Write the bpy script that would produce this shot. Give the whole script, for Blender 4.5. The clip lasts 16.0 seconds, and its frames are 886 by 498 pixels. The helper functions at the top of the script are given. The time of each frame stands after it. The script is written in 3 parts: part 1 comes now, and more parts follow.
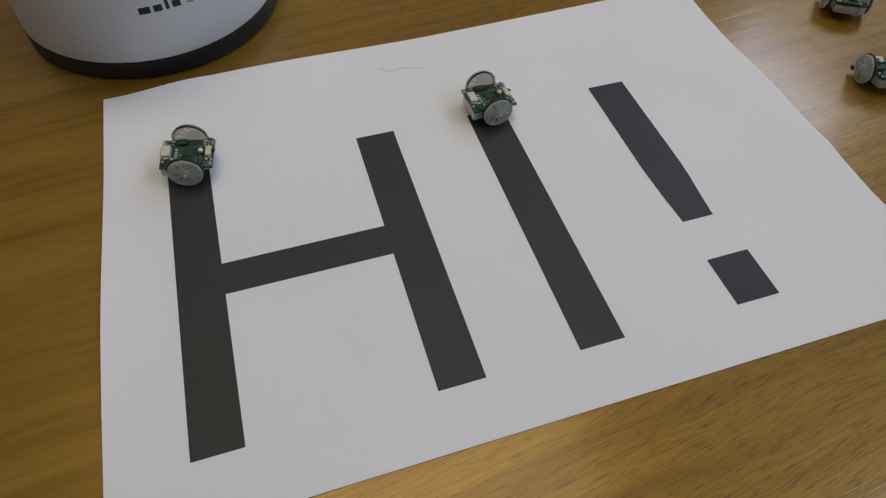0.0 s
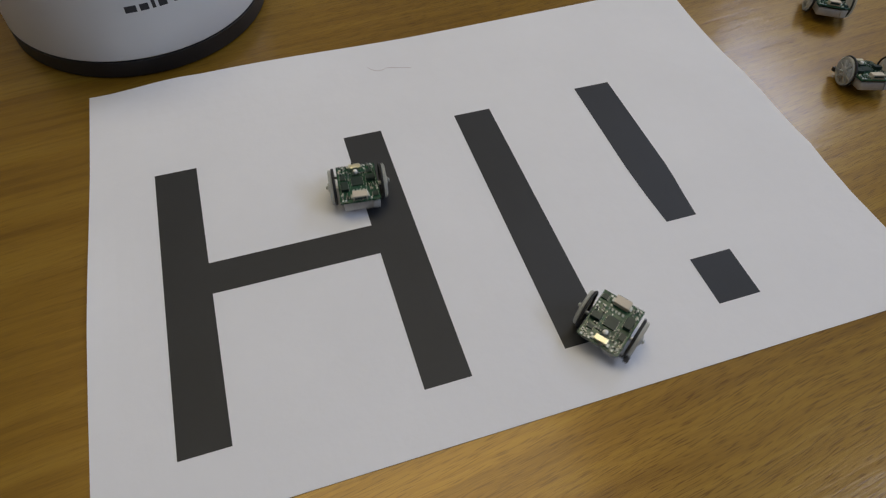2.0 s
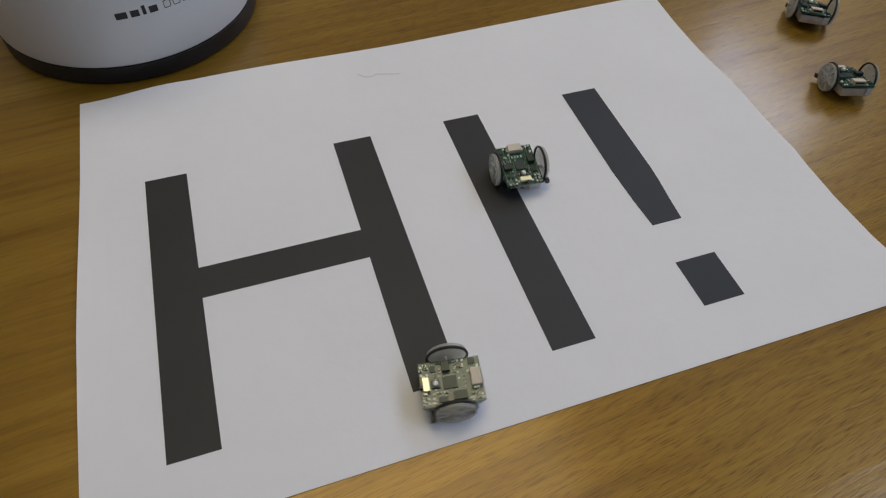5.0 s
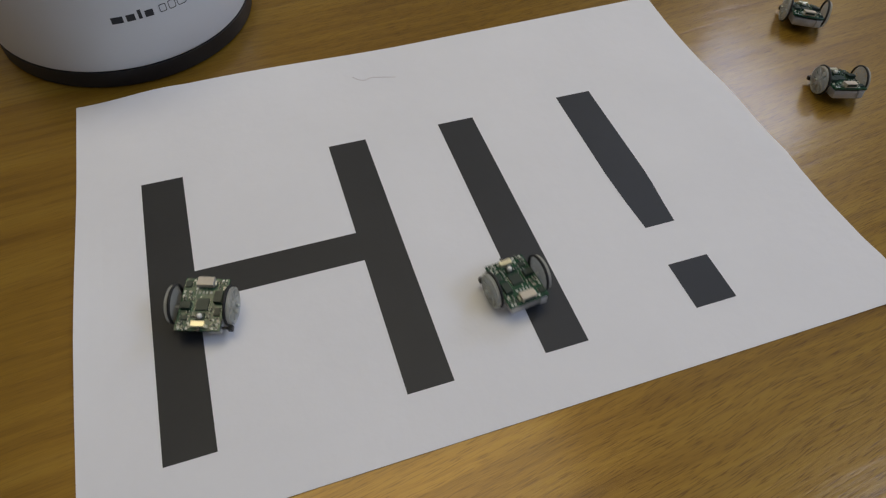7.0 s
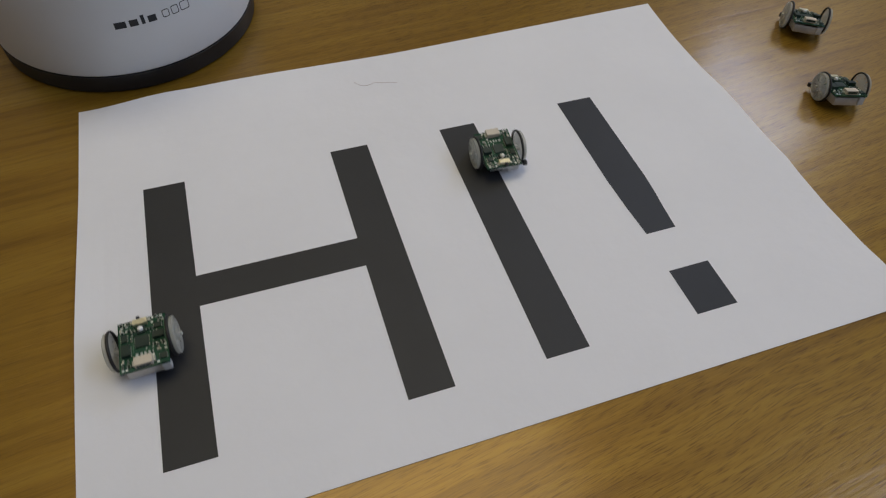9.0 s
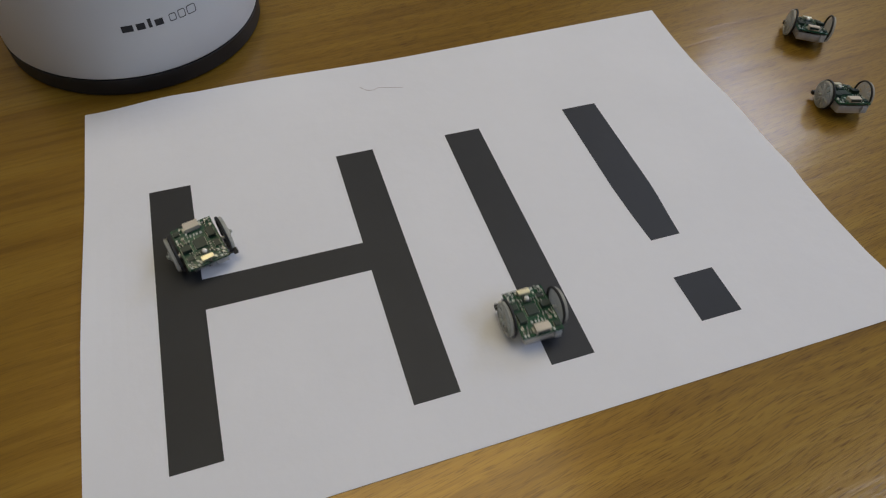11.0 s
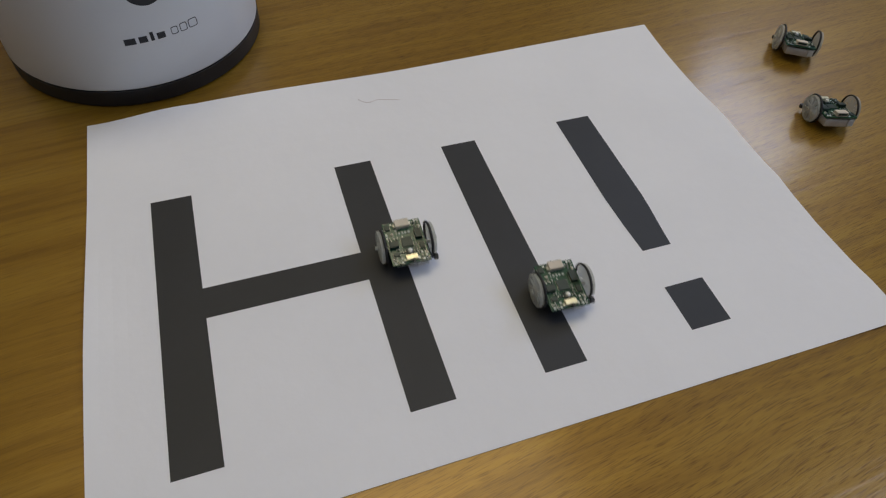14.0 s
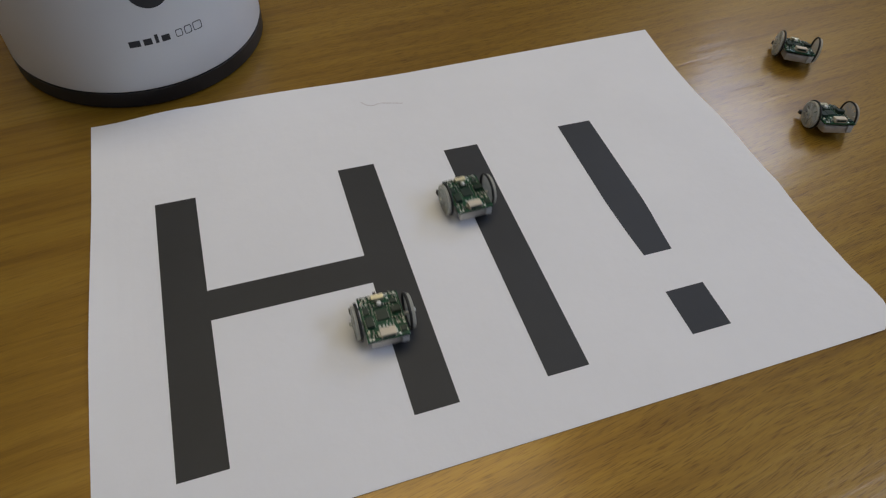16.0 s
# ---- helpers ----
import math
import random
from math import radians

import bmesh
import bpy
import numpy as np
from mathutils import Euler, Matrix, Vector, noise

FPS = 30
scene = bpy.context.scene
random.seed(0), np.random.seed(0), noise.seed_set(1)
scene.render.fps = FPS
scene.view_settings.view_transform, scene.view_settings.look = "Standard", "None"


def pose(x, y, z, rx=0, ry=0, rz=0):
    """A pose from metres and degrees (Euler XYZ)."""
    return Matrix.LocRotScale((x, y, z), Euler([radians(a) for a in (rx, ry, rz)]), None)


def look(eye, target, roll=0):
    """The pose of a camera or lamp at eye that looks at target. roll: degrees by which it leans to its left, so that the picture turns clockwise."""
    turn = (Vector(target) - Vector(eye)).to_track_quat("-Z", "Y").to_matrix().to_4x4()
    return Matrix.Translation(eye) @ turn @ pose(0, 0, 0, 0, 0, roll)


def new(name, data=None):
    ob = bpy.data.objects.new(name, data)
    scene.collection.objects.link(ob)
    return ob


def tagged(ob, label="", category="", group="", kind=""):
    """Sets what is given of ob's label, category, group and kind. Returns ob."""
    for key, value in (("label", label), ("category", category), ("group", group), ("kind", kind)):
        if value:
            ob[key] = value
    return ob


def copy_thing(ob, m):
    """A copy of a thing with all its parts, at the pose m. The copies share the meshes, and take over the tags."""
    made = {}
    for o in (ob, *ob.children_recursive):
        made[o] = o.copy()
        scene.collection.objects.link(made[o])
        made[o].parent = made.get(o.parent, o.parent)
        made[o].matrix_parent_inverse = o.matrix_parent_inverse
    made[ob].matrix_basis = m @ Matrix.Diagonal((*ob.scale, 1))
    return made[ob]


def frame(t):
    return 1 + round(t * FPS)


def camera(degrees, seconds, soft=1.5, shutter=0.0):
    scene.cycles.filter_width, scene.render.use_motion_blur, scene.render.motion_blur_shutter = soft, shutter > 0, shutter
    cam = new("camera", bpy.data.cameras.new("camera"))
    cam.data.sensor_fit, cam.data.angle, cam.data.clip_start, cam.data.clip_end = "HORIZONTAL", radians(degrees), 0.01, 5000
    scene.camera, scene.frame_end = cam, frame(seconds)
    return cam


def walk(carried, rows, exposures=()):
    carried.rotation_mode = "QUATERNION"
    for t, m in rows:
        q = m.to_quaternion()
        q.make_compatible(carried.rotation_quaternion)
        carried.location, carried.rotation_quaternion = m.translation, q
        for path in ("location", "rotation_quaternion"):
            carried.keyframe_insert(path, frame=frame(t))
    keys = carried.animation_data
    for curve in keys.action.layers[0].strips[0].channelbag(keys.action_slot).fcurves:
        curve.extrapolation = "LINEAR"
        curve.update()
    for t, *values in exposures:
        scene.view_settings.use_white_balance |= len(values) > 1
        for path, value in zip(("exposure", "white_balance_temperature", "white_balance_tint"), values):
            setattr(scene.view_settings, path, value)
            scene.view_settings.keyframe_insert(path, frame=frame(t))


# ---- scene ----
# ---- camera ----
def shot(x, y, z, yaw, pitch, roll):
    return pose(x, y, z, 90 + pitch, 0, yaw) @ pose(0, 0, 0, 0, 0, roll)


CAMERA_ROWS = [
    (0, 0.0794, -0.058, 0.1957, -18.52, -54.25, 1.43), (0.5, 0.0794, -0.0585, 0.1966, -19.04, -54.26, 1.89), (1, 0.0797, -0.0585, 0.197, -19.44, -54.26, 2.23),
    (1.5, 0.0796, -0.059, 0.1971, -19.93, -54.35, 2.52), (2, 0.0804, -0.0587, 0.1978, -20.13, -54.47, 2.75), (2.5, 0.0817, -0.0593, 0.1984, -20.26, -54.47, 2.76),
    (3, 0.0812, -0.0598, 0.1988, -20.5, -54.31, 2.92), (3.5, 0.0813, -0.0602, 0.199, -20.63, -54.16, 2.98), (4, 0.0813, -0.0614, 0.1991, -20.77, -53.83, 3.05),
    (6.5, 0.082, -0.0609, 0.2003, -21.4, -53.99, 3.58), (7, 0.0828, -0.0616, 0.2016, -21.39, -53.93, 3.47), (7.5, 0.0822, -0.0618, 0.2016, -21.59, -53.73, 3.53),
    (8, 0.0826, -0.0615, 0.2008, -21.29, -53.69, 3.38), (8.5, 0.0822, -0.0608, 0.2018, -21.44, -53.74, 3.56), (9, 0.0824, -0.0613, 0.202, -21.33, -53.52, 3.61),
    (11.5, 0.0797, -0.0597, 0.2043, -21.62, -53.22, 4.25), (12, 0.0796, -0.0595, 0.2054, -21.73, -53.08, 4.35), (12.5, 0.0802, -0.0592, 0.2055, -21.67, -53.04, 4.24),
    (13, 0.0785, -0.0592, 0.2074, -21.49, -53.12, 4.32), (13.5, 0.078, -0.0604, 0.2081, -22.08, -52.96, 4.79), (14, 0.079, -0.0619, 0.2081, -22.04, -52.65, 4.68),
    (14.5, 0.0793, -0.061, 0.2096, -22.22, -52.89, 4.89), (15, 0.0781, -0.0612, 0.2107, -22.35, -52.75, 5.1), (15.5, 0.0763, -0.061, 0.2102, -22.63, -52.59, 5.33),
    (15.8, 0.0755, -0.061, 0.2105, -22.8, -52.49, 5.56), (16, 0.0761, -0.0608, 0.2103, -22.64, -52.63, 5.47),
]
cam = camera(70.46, 16.0, soft=1.2, shutter=0.4)
walk(cam, [(r[0], shot(*r[1:])) for r in CAMERA_ROWS])

# ---- light ----
world = bpy.data.worlds.new("world")
scene.world = world
world.use_nodes = True
wn = world.node_tree
sky = wn.nodes.new("ShaderNodeTexSky")
sky.sky_type, sky.sun_disc = "NISHITA", False
sky.sun_elevation, sky.sun_rotation = radians(35), radians(200)
wn.links.new(sky.outputs[0], wn.nodes["Background"].inputs[0])
wn.nodes["Background"].inputs[1].default_value = 0.1


def area_lamp(name, m, w, h, power, colour):
    data = bpy.data.lights.new(name, "AREA")
    data.shape, data.size, data.size_y, data.energy, data.color = "RECTANGLE", w, h, power, colour
    ob = new(name, data)
    ob.matrix_world = m
    return ob


EAST, NORTH, WEST, SOUTH = 1.15, 1.9, -1.6, -1.6
# each window: from y0 to y1 and z0 to z1 in the east wall, and its daylight
# the second is unseen and added to brighten the near side from the southeast
WINDOWS = ((0.55, 0.99, 0.60, 1.28, 5.8), (-1.05, 0.04, 0.72, 1.42, 9.2))
for y0, y1, z0, z1, power in WINDOWS:
    mid = ((y0 + y1) / 2, (z0 + z1) / 2)
    area_lamp("window_light", look((EAST - 0.02, *mid), (0, *mid)), y1 - y0 - 0.1, z1 - z0 - 0.1, power, (0.595, 0.71, 1.0))
LAMP_X, LAMP_Y, LAMP_W, LAMP_D = 0.14, 0.66, 1.26, 1.00
area_lamp("ceiling_lamp_light", pose(LAMP_X, LAMP_Y, 1.91), LAMP_W, LAMP_D, 8.3, (0.95, 0.835, 0.52))

# ---- materials ----
def material(name, colour, rough=0.5, metal=0.0, **more):
    m = bpy.data.materials.new(name)
    m.use_nodes = True
    b = m.node_tree.nodes["Principled BSDF"]
    b.inputs["Base Color"].default_value = (*colour, 1)
    b.inputs["Roughness"].default_value = rough
    b.inputs["Metallic"].default_value = metal
    for key, value in more.items():
        b.inputs[key.replace("_", " ")].default_value = value
    return m


def nodes(m):
    return m.node_tree.nodes, m.node_tree.links, m.node_tree.nodes["Principled BSDF"]


def add(m, kind, **props):
    n = m.node_tree.nodes.new("ShaderNode" + kind)
    for key, value in props.items():
        n.inputs[key.replace("_", " ")].default_value = value
    return n


def ramp(m, fac, stops):
    n = add(m, "ValToRGB")
    while len(n.color_ramp.elements) < len(stops):
        n.color_ramp.elements.new(0.5)
    for e, (at, c) in zip(n.color_ramp.elements, stops):
        e.position, e.color = at, (*c, 1)
    m.node_tree.links.new(fac, n.inputs[0])
    return n.outputs[0]


def mix(m, a, b, fac, kind="MIX"):
    n = m.node_tree.nodes.new("ShaderNodeMix")
    n.data_type, n.blend_type = "RGBA", kind
    for socket, value in ((n.inputs[0], fac), (n.inputs[6], a), (n.inputs[7], b)):
        if isinstance(value, bpy.types.NodeSocket):
            m.node_tree.links.new(value, socket)
        else:
            socket.default_value = value if isinstance(value, (int, float)) else (*value, 1)
    return n.outputs[2]


def coords(m, scale, turn=0.0):
    c = add(m, "TexCoord")
    p = add(m, "Mapping", Scale=tuple(1 / v for v in scale), Rotation=(0, 0, radians(turn)))
    p.vector_type = "TEXTURE"
    m.node_tree.links.new(c.outputs["Object"], p.inputs[0])
    return p.outputs[0]


def mottled(name, colour, rough, size, amount=0.12, metal=0.0, bump=0.0, **more):
    """A plain surface with soft variation at two scales."""
    m = material(name, colour, rough, metal, **more)
    n, l, b = nodes(m)
    at = coords(m, (1, 1, 1))
    coarse, fine = add(m, "TexNoise", Scale=1 / size, Detail=4.0), add(m, "TexNoise", Scale=9 / size, Detail=3.0)
    l.new(at, coarse.inputs["Vector"]), l.new(at, fine.inputs["Vector"])
    dark = tuple(v * (1 - amount) for v in colour)
    light = tuple(min(1, v * (1 + amount)) for v in colour)
    c1 = ramp(m, coarse.outputs[0], ((0.3, dark), (0.7, light)))
    c2 = ramp(m, fine.outputs[0], ((0.3, (1 - amount / 2,) * 3), (0.7, (1.0,) * 3)))
    l.new(mix(m, c1, c2, 1.0, "MULTIPLY"), b.inputs["Base Color"])
    if bump:
        k = add(m, "Bump", Strength=bump, Distance=size / 20)
        l.new(fine.outputs[0], k.inputs["Height"]), l.new(k.outputs[0], b.inputs["Normal"])
    return m


def oak_veneer():
    # fibres under the varnish give a golden sheen of their own
    m = material("oak_veneer", (0.3, 0.17, 0.05), 0.5, 0.36, Coat_Weight=0.42, Coat_Roughness=0.15, Specular_IOR_Level=0.36)
    n, l, b = nodes(m)
    turn = 5.0
    plain = coords(m, (1, 1, 1))
    warp = add(m, "TexNoise", Scale=9.0, Detail=2.0)
    l.new(plain, warp.inputs["Vector"])
    # the grain wanders a little instead of running ruler-straight
    bend = add(m, "TexNoise", Scale=14.0, Detail=2.0)
    l.new(plain, bend.inputs["Vector"])
    sway = add(m, "VectorMath")
    sway.operation = "MULTIPLY_ADD"
    l.new(bend.outputs["Color"], sway.inputs[0])
    sway.inputs[1].default_value = (0.0, 0.005, 0.0)
    l.new(plain, sway.inputs[2])

    def along(scale, angle):
        p = add(m, "Mapping", Scale=tuple(1 / v for v in scale), Rotation=(0, 0, radians(angle)))
        p.vector_type = "TEXTURE"
        l.new(sway.outputs[0], p.inputs[0])
        return p.outputs[0]

    broad = add(m, "TexNoise", Scale=1.0, Detail=5.0, Distortion=0.3)
    l.new(along((5, 75, 1), turn), broad.inputs["Vector"])
    bands = add(m, "TexNoise", Scale=1.0, Detail=3.0, Roughness=0.6)
    l.new(along((11, 260, 1), turn), bands.inputs["Vector"])
    grain = add(m, "TexNoise", Scale=1.0, Detail=6.0, Roughness=0.7)
    l.new(along((18, 620, 1), turn), grain.inputs["Vector"])
    pores = add(m, "TexNoise", Scale=1.0, Detail=1.0, Roughness=0.5)
    l.new(along((135, 3300, 1), turn + 5), pores.inputs["Vector"])
    flecks = add(m, "TexNoise", Scale=1.0, Detail=1.0)
    l.new(along((85, 1900, 1), turn + 4), flecks.inputs["Vector"])
    # open pores crowd in one leaf of the veneer and thin out towards its neighbour
    axes = add(m, "SeparateXYZ")
    l.new(plain, axes.inputs[0])
    leaf = add(m, "MapRange")
    l.new(axes.outputs["X"], leaf.inputs["Value"])
    for key, value in (("From Min", -0.10), ("From Max", 0.06), ("To Min", 0.22), ("To Max", 0.85)):
        leaf.inputs[key].default_value = value
    c = ramp(m, broad.outputs[0], ((0.3, (0.249, 0.133, 0.012)), (0.5, (0.298, 0.168, 0.016)), (0.72, (0.336, 0.199, 0.025))))
    c = mix(m, c, ramp(m, bands.outputs[0], ((0.32, (0.74, 0.69, 0.62)), (0.52, (1.0, 1.0, 1.0)))), 0.75, "MULTIPLY")
    c = mix(m, c, ramp(m, grain.outputs[0], ((0.3, (0.76, 0.72, 0.66)), (0.6, (1.0, 1.0, 1.0)))), 0.6, "MULTIPLY")
    c = mix(m, c, ramp(m, pores.outputs[0], ((0.34, (0.50, 0.42, 0.31)), (0.44, (1.0, 1.0, 1.0)))), leaf.outputs[0], "MULTIPLY")
    c = mix(m, c, ramp(m, flecks.outputs[0], ((0.31, (0.50, 0.41, 0.31)), (0.38, (1.0, 1.0, 1.0)))), 0.28, "MULTIPLY")
    c = mix(m, c, ramp(m, warp.outputs[0], ((0.3, (0.9, 0.88, 0.85)), (0.7, (1.0, 1.0, 1.0)))), 1.0, "MULTIPLY")
    l.new(c, b.inputs["Base Color"])
    r = ramp(m, grain.outputs[0], ((0.3, (0.43,) * 3), (0.7, (0.32,) * 3)))
    l.new(r, b.inputs["Roughness"])
    k1 = add(m, "Bump", Strength=0.12, Distance=0.0004)
    l.new(pores.outputs[0], k1.inputs["Height"])
    k2 = add(m, "Bump", Strength=0.14, Distance=0.0006)
    l.new(grain.outputs[0], k2.inputs["Height"]), l.new(k1.outputs[0], k2.inputs["Normal"])
    k3 = add(m, "Bump", Strength=0.14, Distance=0.0008)
    l.new(bands.outputs[0], k3.inputs["Height"]), l.new(k2.outputs[0], k3.inputs["Normal"])
    l.new(k3.outputs[0], b.inputs["Normal"])
    k4 = add(m, "Bump", Strength=0.16, Distance=0.0008)
    l.new(bands.outputs[0], k4.inputs["Height"]), l.new(k4.outputs[0], b.inputs["Coat Normal"])
    return m


M_OAK = oak_veneer()
M_PAPER = mottled("printer_paper", (0.78, 0.78, 0.80), 0.75, 0.06, 0.02, bump=0.05)
M_INK = mottled("printed_black", (0.0165, 0.0180, 0.0215), 0.58, 0.03, 0.12)
M_WALL = mottled("wall_paint", (0.50, 0.485, 0.46), 0.85, 0.5, 0.05)
M_CEIL = mottled("ceiling_paint", (0.66, 0.65, 0.61), 0.9, 0.6, 0.04)
M_FLOOR = mottled("floor_carpet", (0.13, 0.12, 0.115), 0.95, 0.08, 0.25, bump=0.4)
M_FRAME = mottled("white_frame", (0.75, 0.75, 0.74), 0.4, 0.2, 0.04)
M_STEEL = mottled("grey_steel", (0.3, 0.3, 0.31), 0.4, 0.1, 0.08, 0.9)
M_BOX_WHITE = mottled("white_card", (0.69, 0.705, 0.71), 0.38, 0.08, 0.015)
M_BOX_BLACK = mottled("black_card", (0.016, 0.016, 0.018), 0.5, 0.05, 0.2)
M_BOX_PRINT = material("dark_print", (0.012, 0.014, 0.02), 0.45)
M_THREAD = material("reddish_thread", (0.52, 0.44, 0.43), 0.8)
M_SOLDER = mottled("tin_solder", (0.52, 0.54, 0.50), 0.42, 0.004, 0.2, 0.75)
M_CHIP = mottled("black_epoxy", (0.014, 0.032, 0.024), 0.36, 0.004, 0.2)
M_PLUG = mottled("cream_plastic", (0.60, 0.53, 0.42), 0.55, 0.008, 0.08)
M_SWITCH = mottled("pale_gold_metal", (0.90, 0.84, 0.60), 0.34, 0.005, 0.08, 0.85)
M_WHITE_LED = material("white_lens", (0.86, 0.84, 0.78), 0.25)
M_SILK = mottled("worn_silkscreen", (0.42, 0.46, 0.42), 0.6, 0.0006, 0.3)
M_PAD = mottled("bright_tinned_pads", (0.66, 0.69, 0.64), 0.5, 0.002, 0.12, 0.2)
M_FOIL = mottled("battery_foil", (0.58, 0.56, 0.52), 0.36, 0.012, 0.16, 0.45, bump=0.25)
M_MOTOR = mottled("nickel_motor_can", (0.55, 0.54, 0.50), 0.3, 0.01, 0.1, 1.0)
M_GEAR = mottled("pale_plastic", (0.50, 0.51, 0.50), 0.35, 0.006, 0.12)
M_RUBBER = mottled("black_rubber", (0.012, 0.012, 0.012), 0.6, 0.004, 0.25)
M_BLACK = mottled("black_plastic", (0.014, 0.014, 0.015), 0.4, 0.005, 0.2)


def frosted_plastic():
    """Clear grey plastic that lets light and a blurred view through."""
    m = mottled("frosted_grey_plastic", (0.64, 0.64, 0.59), 0.4, 0.006, 0.14)
    n, l, b = nodes(m)
    clear, glow = add(m, "BsdfTransparent"), add(m, "BsdfTranslucent")
    clear.inputs[0].default_value, glow.inputs[0].default_value = (0.93, 0.93, 0.90, 1), (0.80, 0.80, 0.74, 1)
    m1, m2 = add(m, "MixShader"), add(m, "MixShader")
    m1.inputs[0].default_value, m2.inputs[0].default_value = 0.40, 0.48
    l.new(b.outputs[0], m1.inputs[1]), l.new(glow.outputs[0], m1.inputs[2])
    l.new(m1.outputs[0], m2.inputs[1]), l.new(clear.outputs[0], m2.inputs[2])
    l.new(m2.outputs[0], n["Material Output"].inputs[0])
    return m


M_WHEEL = frosted_plastic()
M_GLASS = material("window_glass", (1, 1, 1), 0.0)
M_GLASS.node_tree.nodes["Principled BSDF"].inputs["Transmission Weight"].default_value = 1.0
M_LAMP = material("lamp_diffuser", (0.9, 0.85, 0.75), 0.6)
M_LAMP.node_tree.nodes["Principled BSDF"].inputs["Emission Color"].default_value = (1.0, 0.82, 0.58, 1)
M_LAMP.node_tree.nodes["Principled BSDF"].inputs["Emission Strength"].default_value = 1.2


def board_green():
    m = material("green_circuit_board", (0.02, 0.09, 0.045), 0.20, IOR=1.6)
    n, l, b = nodes(m)
    at = coords(m, (1, 1, 1))
    v = add(m, "TexVoronoi", Scale=620.0)
    l.new(at, v.inputs["Vector"])
    f = add(m, "TexNoise", Scale=420.0, Detail=3.0)
    l.new(at, f.inputs["Vector"])
    c = ramp(m, f.outputs[0], ((0.35, (0.011, 0.040, 0.024)), (0.6, (0.024, 0.086, 0.046))))
    l.new(c, b.inputs["Base Color"])
    k = add(m, "Bump", Strength=0.25, Distance=0.0002)
    l.new(v.outputs["Distance"], k.inputs["Height"]), l.new(k.outputs[0], b.inputs["Normal"])
    return m


M_PCB = board_green()
M_RUN = mottled("lacquered_copper", (0.07, 0.16, 0.09), 0.3, 0.003, 0.2)

# ---- mesh helpers ----
MM = 0.001


def box(bm, x, y, z, w, d, h, bevel=0.0, m=None):
    """A box of w x d x h round the centre (x, y, z)."""
    made = bmesh.ops.create_cube(bm, size=1.0, matrix=Matrix.Translation((x, y, z)) @ Matrix.Diagonal((w, d, h, 1)))
    verts = made["verts"]
    if bevel:
        edges = list({e for v in verts for e in v.link_edges})
        r = bmesh.ops.bevel(bm, geom=edges, offset=bevel, segments=2, affect="EDGES", profile=0.5)
        verts = list({v for f in r["faces"] for v in f.verts} | {v for v in verts if v.is_valid})
    if m is not None:
        bmesh.ops.transform(bm, matrix=m, verts=verts)
    return verts


def lathe(bm, profile, steps, m=None, close=False):
    """Turns a profile of (radius, height) round z."""
    rings = []
    for r, h in profile:
        if r <= 1e-9:
            rings.append([bm.verts.new((0, 0, h))])
        else:
            rings.append([bm.verts.new((r * math.cos(a), r * math.sin(a), h)) for a in (2 * math.pi * k / steps for k in range(steps))])
    pairs = list(zip(rings, rings[1:])) + ([(rings[-1], rings[0])] if close else [])
    for a, b in pairs:
        for k in range(steps):
            j = (k + 1) % steps
            q = [a[k % len(a)], a[j % len(a)], b[j % len(b)], b[k % len(b)]]
            q = list(dict.fromkeys(q))
            if len(q) > 2:
                bm.faces.new(q)
    verts = [v for ring in rings for v in ring]
    if m is not None:
        bmesh.ops.transform(bm, matrix=m, verts=verts)
    return verts


def part(name, bm, mat, parent=None, label="", smooth=False, at=None):
    bmesh.ops.recalc_face_normals(bm, faces=bm.faces)
    mesh = bpy.data.meshes.new(name)
    bm.to_mesh(mesh)
    bm.free()
    mesh.materials.append(mat)
    for p in mesh.polygons:
        p.use_smooth = smooth
    ob = new(name, mesh)
    if parent is not None:
        ob.parent = parent
    if at is not None:
        ob.matrix_basis = at
    if label:
        tagged(ob, label)
    return ob


def slab(name, mat, x, y, z, w, d, h, parent=None, bevel=0.0, label=""):
    bm = bmesh.new()
    box(bm, x, y, z, w, d, h, bevel)
    return part(name, bm, mat, parent, label)


def smooth_by_angle(ob, degrees=35):
    bm = bmesh.new()
    bm.from_mesh(ob.data)
    for f in bm.faces:
        f.smooth = True
    for e in bm.edges:
        e.smooth = len(e.link_faces) == 2 and e.calc_face_angle(0) < radians(degrees)
    bm.to_mesh(ob.data)
    bm.free()
    return ob


# ---- the room round the table ----
FLOOR_Z, CEIL_Z = -0.75, 1.95
TABLE_Z = -0.0004


